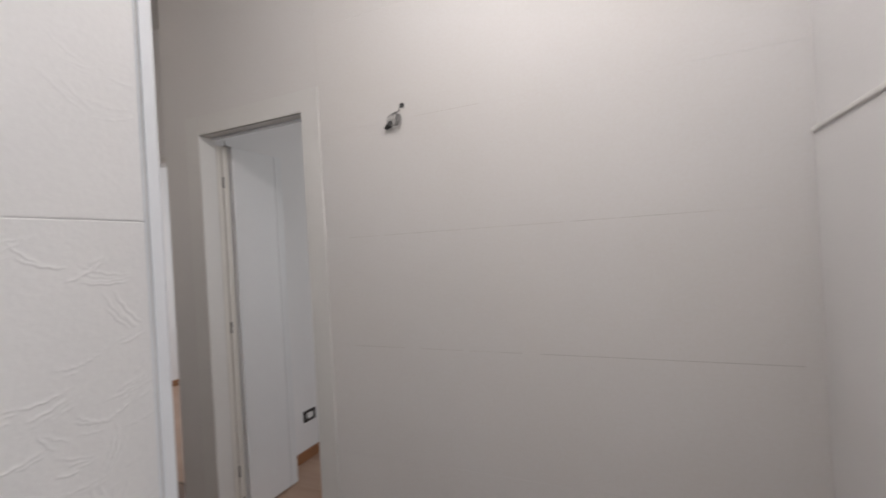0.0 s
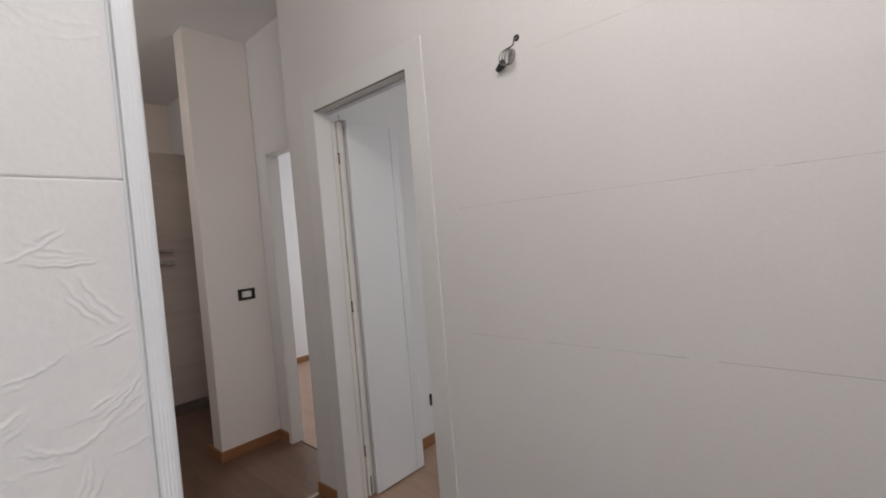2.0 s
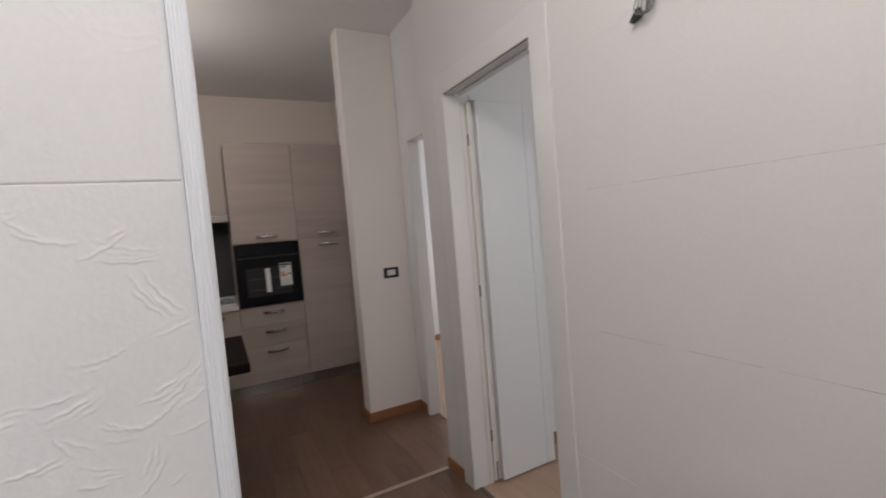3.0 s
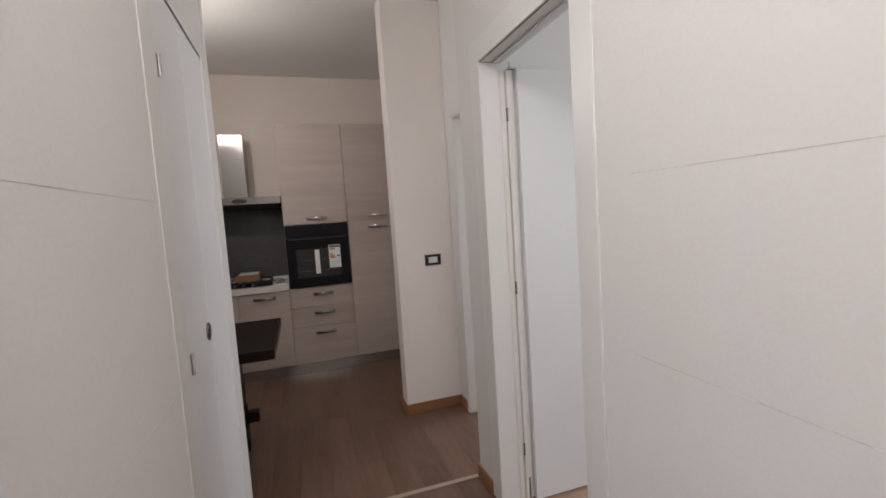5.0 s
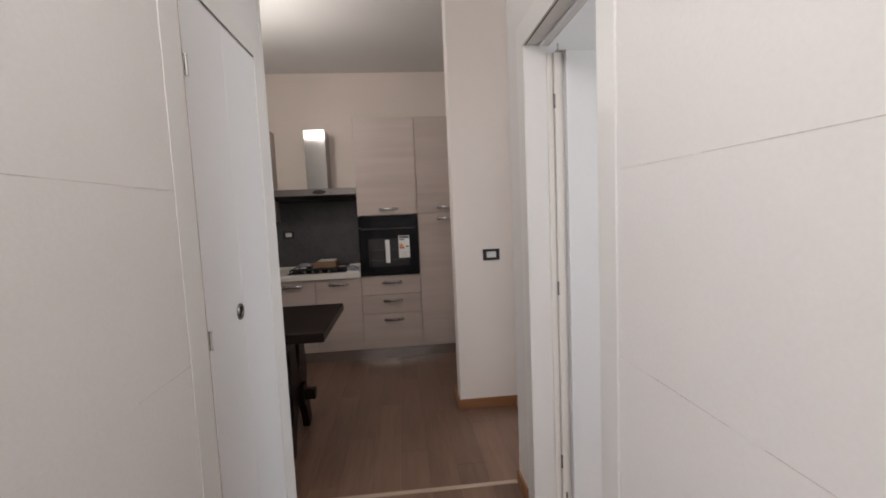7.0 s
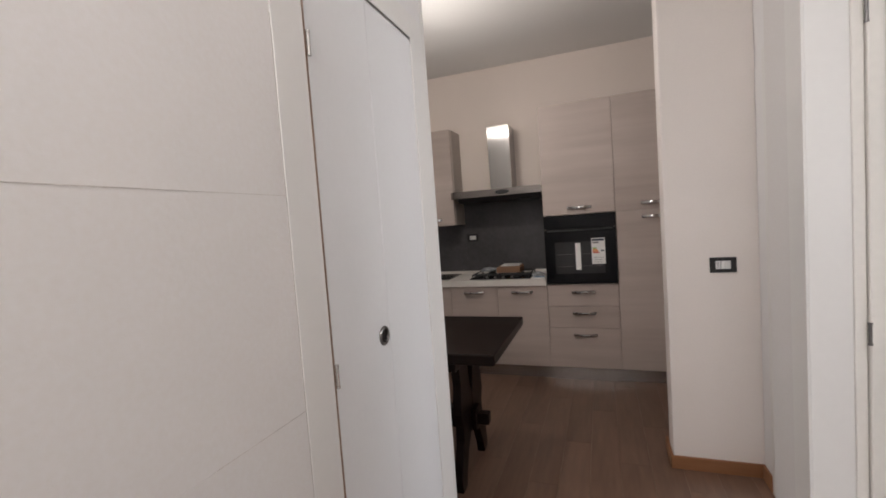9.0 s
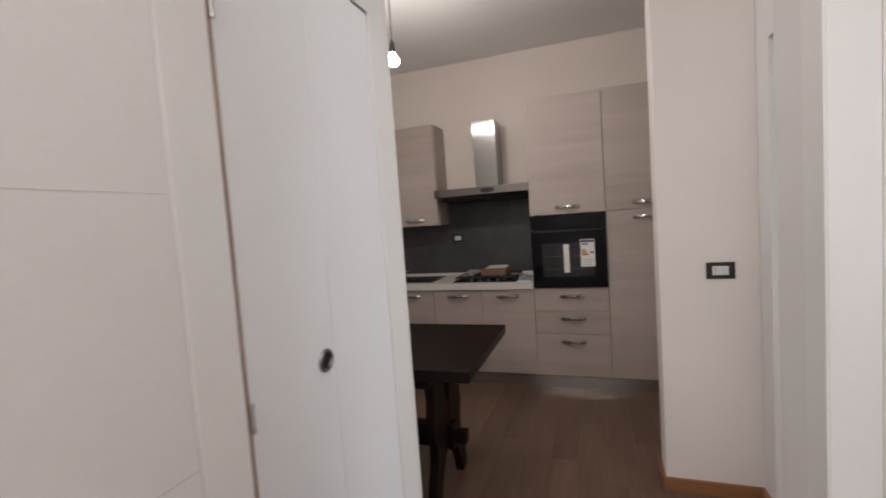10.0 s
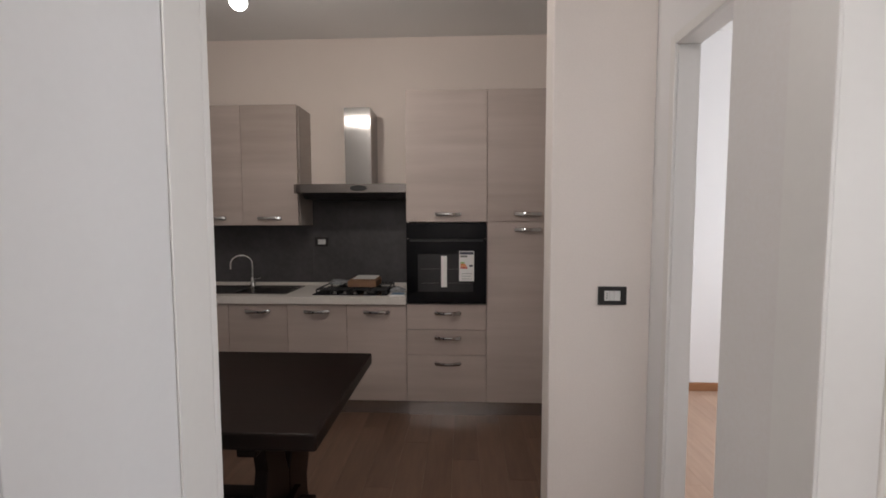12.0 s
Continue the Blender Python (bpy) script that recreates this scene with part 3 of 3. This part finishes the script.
socket("wall_socket", "black socket plate low on a white wall", (2.3605, 1.895, 0.315), (1, 0, 0), 0.12, 0.08)

# oven
oven = thing("built_in_oven", "black glass built-in oven with an energy label", "oven")
part("casing", one(-0.50, -0.004, 0.02, 0.58, 0.882, 1.472), BLACKPLASTIC, oven)
part("control_panel", one(-0.004, 0.019, 0.004, 0.596, 1.362, 1.476, 0.003, 2), BLACKGLASS, oven)
odoor = part("oven_door", one(-0.003, 0.020, 0.004, 0.596, 0.876, 1.358, 0.004, 2), BLACKGLASS, oven)
part("door_window", one(0.0195, 0.0215, 0.09, 0.50, 0.965, 1.245, 0.0008), OVENWIN, odoor, "smoky glass window")
for z in (1.03, 1.135):
    part("rack_rail", tube(bmesh.new(), [(0.0205, 0.11, z), (0.0205, 0.48, z)], 0.0013, 6), CABLEGREY, odoor)
part("door_grip", one(0.0195, 0.032, 0.03, 0.57, 1.338, 1.354, 0.003, 2), IRON, odoor, "slim black grip rail")
part("strip_sticker", one(0.0217, 0.0223, 0.262, 0.305, 1.0, 1.232), PAPERWHITE, odoor, "narrow white sticker")
label = part("energy_label", one(0.0217, 0.0223, 0.395, 0.505, 1.045, 1.268), PAPERWHITE, odoor, "white energy label")
for y0, y1, z0, z1, m in ((0.40, 0.50, 1.243, 1.262, DARKPRINT), (0.405, 0.455, 1.222, 1.236, CABLEGREY), (0.405, 0.435, 1.176, 1.186, GREENPRINT),
                          (0.405, 0.442, 1.164, 1.174, ORANGE), (0.405, 0.449, 1.152, 1.162, ORANGE), (0.405, 0.456, 1.138, 1.150, REDPRINT),
                          (0.470, 0.496, 1.152, 1.166, DARKPRINT), (0.415, 0.49, 1.10, 1.103, CABLEGREY), (0.415, 0.48, 1.08, 1.083, CABLEGREY),
                          (0.415, 0.485, 1.06, 1.063, CABLEGREY)):
    part("print", one(0.0222, 0.0227, y0, y1, z0, z1), m, label)

# hood
hood = thing("cooker_hood", "brushed steel chimney cooker hood", "cooker hood")
plan = [(-0.594, -0.905), (-0.20, -0.905), (-0.135, -0.893), (-0.10, -0.862), (-0.092, -0.82), (-0.092, -0.012), (-0.594, -0.012)]
canopy = slab(plan, "z", 1.706, 1.774, 0.003)
for v in canopy.verts:
    if v.co.z > 1.76:
        v.co.z += 0.030 * min(1.0, max(0.0, (-0.11 - v.co.x) / 0.3))
part("canopy", canopy, STEEL, hood)
part("underside", slab([(-0.58, 1.706), (-0.15, 1.706), (-0.22, 1.668), (-0.58, 1.660)], "y", -0.84, -0.03, 0.002), IRON, hood, "dark filter housing")
arc = [(-0.594, -0.535), (-0.594, -0.322)] + [(-0.302 + 0.0015 * math.sin(math.pi * k / 6), -0.322 - 0.213 * k / 6) for k in range(7)]
cover = slab(arc, "z", 1.790, 2.398)
for v in cover.verts:
    if v.co.x > -0.4:
        v.co.x -= 0.024 * (2.398 - v.co.z) / 0.608
part("chimney", cover, DUCT, hood, "brushed steel duct cover with a curved face", True)
oval = [(-0.375 + 0.065 * math.cos(k * math.tau / 24), 1.741 + 0.022 * math.sin(k * math.tau / 24)) for k in range(24)]
part("control_dial", slab(oval, "x", -0.093, -0.086), BLACKPLASTIC, hood, "oval black control panel")

# hob
hob = thing("gas_hob", "steel gas hob with black cast iron grates", "hob")
part("tray", one(-0.53, -0.06, -0.74, -0.155, 0.9185, 0.926, 0.003, 2), BLACKGLASS, hob)
for by, bx, r in ((-0.60, -0.42, 0.045), (-0.30, -0.42, 0.035), (-0.60, -0.18, 0.032), (-0.30, -0.18, 0.045)):
    bm = disc(bmesh.new(), (bx, by, 0.926), (0, 0, 1), r, r * 0.9, 0.012)
    disc(bm, (bx, by, 0.938), (0, 0, 1), r * 0.8, r * 0.75, 0.006)
    part("burner", bm, IRON, hob, smooth=True)
for y0, y1 in ((-0.725, -0.455), (-0.44, -0.17)):
    bm = bmesh.new()
    for r in ((-0.51, -0.50, y0, y1), (-0.11, -0.10, y0, y1), (-0.51, -0.10, y0, y0 + 0.01), (-0.51, -0.10, y1 - 0.01, y1),
              (-0.51, -0.10, (y0 + y1) / 2 - 0.005, (y0 + y1) / 2 + 0.005), (-0.425, -0.415, y0, y1), (-0.185, -0.175, y0, y1)):
        box(bm, *r, 0.950, 0.961, 0.002)
    for px in (-0.505, -0.105):
        for py in (y0 + 0.005, y1 - 0.005):
            box(bm, px - 0.005, px + 0.005, py - 0.005, py + 0.005, 0.926, 0.951)
    part("grate", bm, IRON, hob)
for k in range(4):
    part("knob", disc(bmesh.new(), (-0.085, -0.57 + 0.08 * k, 0.926), (0, 0, 1), 0.015, 0.012, 0.018, 18), NICKEL, hob, smooth=True)

carton = thing("cardboard_box", "flat brown cardboard box lying on the hob", "box")
part("tray", one(-0.44, -0.20, -0.50, -0.27, 0.9615, 1.012, 0.003), CARD, carton)
part("lid_flap", one(-0.45, -0.23, -0.49, -0.28, 1.013, 1.019, 0.001), CARD, carton, "pale cardboard flap")
sheets = slab([(-0.45, 1.0195), (-0.25, 1.0195), (-0.245, 1.022), (-0.44, 1.029)], "y", -0.47, -0.29)
part("papers", sheets, PAPERWHITE, carton, "loose white papers on the lid")


def crumple(name, label, centre, size, material, seed, category):
    bm = bmesh.new()
    bmesh.ops.create_icosphere(bm, subdivisions=4, radius=1.0)
    for v in bm.verts:
        n = noise.noise(v.co * 1.7 + Vector((seed, 0, 0))) * 0.35 + noise.noise(v.co * 5.0 + Vector((0, seed, 0))) * 0.16
        c = v.co * (1 + n)
        v.co = Vector((centre[0] + c.x * size[0], centre[1] + c.y * size[1], centre[2] + max(c.z, -0.55) * size[2] + 0.55 * size[2]))
    return solid(name, bm, material, label, category)


crumple("plastic_bag", "crumpled clear plastic bag on the hob", (-0.40, -0.62, 0.9615), (0.09, 0.08, 0.022), FILM, 3.1, "bag")
crumple("plastic_bag", "crumpled clear plastic bag beside the hob", (-0.22, -0.10, 0.9185), (0.09, 0.055, 0.026), FILM, 8.3, "bag")
leaflet = thing("booklet", "blue and white printed booklet on the worktop", "booklet")
part("pages", one(-0.16, -0.03, -0.135, -0.02, 0.9185, 0.930, 0.001), PAPERWHITE, leaflet)
part("cover_print", one(-0.13, -0.05, -0.125, -0.03, 0.9303, 0.931), BLUEPRINT, leaflet)

# sink and tap
sink = thing("kitchen_sink", "inset steel sink with a drainer", "sink")
part("rim", boxes([(-0.52, -0.10, -1.80, -1.775, 0.9185, 0.924), (-0.52, -0.10, -0.985, -0.96, 0.9185, 0.924), (-0.52, -0.49, -1.775, -0.985, 0.9185, 0.924),
                   (-0.13, -0.10, -1.775, -0.985, 0.9185, 0.924), (-0.49, -0.13, -1.40, -1.37, 0.9185, 0.924)]), STEEL, sink)
# no hollow is cut; the basin's shade is in the plate's dark colour
part("bowl", boxes([(-0.49, -0.13, -1.775, -1.40, 0.919, 0.9205)]), IRON, sink, "flat dark plate for the shaded basin")
part("drainer", one(-0.49, -0.13, -1.37, -0.985, 0.919, 0.9205), STEEL, sink)
for k in range(7):
    part("drainer_rib", one(-0.47, -0.15, -1.345 + 0.05 * k, -1.335 + 0.05 * k, 0.9206, 0.924, 0.0015), STEEL, sink)
tap = thing("mixer_tap", "chrome swan-neck mixer tap at the sink", "tap")
part("base", disc(disc(bmesh.new(), (-0.47, -1.406, 0.9245), (0, 0, 1), 0.026, 0.024, 0.03), (-0.47, -1.406, 0.954), (0, 0, 1), 0.018, 0.016, 0.05), CHROME, tap, smooth=True)
neck = [(-0.47, -1.406, 1.0), (-0.47, -1.406, 1.10)] + [(-0.47 + 0.05 * (1 - math.cos(a)) * 0.8, -1.406 - 0.075 * (1 - math.cos(a)), 1.12 + 0.075 * math.sin(a)) for a in np.linspace(0.2, math.pi, 12)] + [(-0.39, -1.556, 1.08)]
part("neck", tube(bmesh.new(), neck, 0.0095, 12), CHROME, tap, smooth=True)
part("lever", tube(bmesh.new(), [(-0.46, -1.388, 0.985), (-0.45, -1.356, 0.99), (-0.44, -1.316, 1.0)], 0.006, 8), CHROME, tap, smooth=True)

# hanging bulbs; the one in the hall is assumed, out of view
def pendant(x, y, z, label):
    """A bare bulb on a cable from the ceiling; z: the middle of its glass."""
    thing_lamp = thing("pendant_bulb", label, "lamp")
    part("cable", tube(bmesh.new(), [(x, y, TOP), (x + 0.003, y + 0.002, (TOP + z) / 2 + 0.06), (x, y, z + 0.10)], 0.003, 8), RUBBER, thing_lamp)
    part("holder", disc(disc(bmesh.new(), (x, y, z + 0.045), (0, 0, 1), 0.019, 0.014, 0.055), (x, y, z + 0.10), (0, 0, 1), 0.012, 0.006, 0.02), RUBBER, thing_lamp, smooth=True)
    bm = bmesh.new()
    bmesh.ops.create_uvsphere(bm, u_segments=24, v_segments=16, radius=0.04)
    for v in bm.verts:
        k = max(v.co.z, 0) / 0.04
        v.co = Vector((x + v.co.x * (1 - 0.35 * k), y + v.co.y * (1 - 0.35 * k), z + v.co.z * (1 + 0.2 * k)))
    glass = part("glass", bm, GLOW, thing_lamp, "glowing white glass bulb", True)
    glass.visible_shadow = False


pendant(1.2, -0.61, 2.50, "bare lit bulb hanging on a short cable")
pendant(4.32, 0.0, 2.76, "assumed lit bulb under the hall ceiling, out of view")

# table
table = thing("trestle_table", "dark walnut trestle dining table", "table")
part("tabletop", one(1.08, 1.925, -1.75, -0.038, 0.77, 0.827, 0.008, 3), WALNUT, table)


def trestle(y):
    """Lyre shaped end: two curved legs that meet at the waist, under a bearer."""
    cx = 1.525
    for s in (-1, 1):
        out = [(cx + s * u, z) for u, z in ((0.0, 0.27), (0.0, 0.47), (0.03, 0.54), (0.045, 0.63), (0.045, 0.769), (0.215, 0.769), (0.21, 0.66),
                                            (0.195, 0.58), (0.215, 0.50), (0.225, 0.42), (0.195, 0.34), (0.20, 0.26), (0.25, 0.15), (0.275, 0.06),
                                            (0.265, 0.0), (0.19, 0.0), (0.175, 0.07), (0.12, 0.18), (0.06, 0.25))]
        part("leg", slab(out, "y", y - 0.024, y + 0.024, 0.004), WALNUT, table)
    part("bearer", one(cx - 0.30, cx + 0.30, y - 0.035, y + 0.035, 0.69, 0.7695, 0.006, 2), WALNUT, table)


trestle(-0.315)
trestle(-1.50)
part("stretcher", one(1.485, 1.565, -1.475, -0.34, 0.26, 0.38, 0.006, 2), WALNUT, table)
for y in (-0.29, -1.525):
    s = 1 if y > -1 else -1
    part("shoulder", one(1.48, 1.57, min(y, y + s * 0.03), max(y, y + s * 0.03), 0.255, 0.385, 0.004, 2), WALNUT, table)
    part("tenon", one(1.495, 1.555, min(y + s * 0.03, y + s * 0.10), max(y + s * 0.03, y + s * 0.10), 0.285, 0.352, 0.006, 2), WALNUT, table)

# capped cables for a wall lamp
flex = thing("cable_end", "coiled grey wires with a black connector hanging from the wall", "cable")
cx, cz = 3.770, 2.131
part("hole", disc(bmesh.new(), (cx, 1.0105, cz), (0, -1, 0), 0.012, 0.012, 0.001, 16), RUBBER, flex)
for k in range(3):
    loop = [(cx, 1.010, cz), (cx - 0.003, 0.996, cz - 0.008), (cx - 0.004 - 0.001 * k, 0.993, cz - 0.026)]
    for a in np.linspace(0.5, 5.7, 18):
        loop.append((cx - 0.020 - 0.006 * k - (0.021 + 0.003 * k) * math.sin(a), 0.991 - 0.004 * k + 0.004 * math.cos(a), cz - 0.061 + 0.028 * math.cos(a)))
    loop += [(cx - 0.030, 0.994, cz - 0.086), (cx - 0.050, 0.995, cz - 0.082 - 0.002 * k)]
    part("wire", tube(bmesh.new(), loop, 0.0018, 8), CABLEGREY, flex, smooth=True)
conn = [(cx - 0.048, cz - 0.062), (cx - 0.056, cz - 0.064), (cx - 0.080, cz - 0.090), (cx - 0.076, cz - 0.096), (cx - 0.046, cz - 0.086)]
part("connector", slab(conn, "y", 0.986, 1.003), BLACKPLASTIC, flex)

# ---- floor planks, shared meshes ----
def planks(x0, x1, y0, y1, width, length, material, along="x"):
    cache = {}

    def piece(u0, u1, v0, v1):
        key = (round(u1 - u0, 3), round(v1 - v0, 3), material.name)
        if key not in cache:
            du, dv = (u1 - u0) / 2 - 0.0003, (v1 - v0) / 2 - 0.0003
            cache[key] = mesh_of("plank", one(-du, du, -dv, dv, -0.012, 0, 0.0006) if along == "x" else one(-dv, dv, -du, du, -0.012, 0, 0.0006), material)
        ob = new("plank", cache[key])
        cu, cv = (u0 + u1) / 2, (v0 + v1) / 2
        ob.location = (cu, cv, 0) if along == "x" else (cv, cu, 0)
        ob.parent = floor

    (u0, u1), (v0, v1) = ((x0, x1), (y0, y1)) if along == "x" else ((y0, y1), (x0, x1))
    v, row = v0, 0
    while v < v1 - 0.005:
        w = min(v + width, v1)
        u = u0 - (row * 0.417 % 1.0) * length
        while u < u1 - 0.002:
            a, b = max(u, u0), min(u + length, u1)
            if b - a > 0.01:
                piece(a, b, v, w)
            u += length
        v, row = w, row + 1


planks(-0.6, 2.2, -3.6, 1.29, 0.165, 1.2, FLOORWOOD)
planks(2.2, 5.183, -3.6, 1.045, 0.165, 1.2, FLOORWOOD)
planks(-0.6, 2.213, 1.29, 4.7, 0.165, 1.2, PALEWOOD)
planks(2.36, 5.183, 1.045, 4.7, 0.165, 1.2, PALEWOOD)
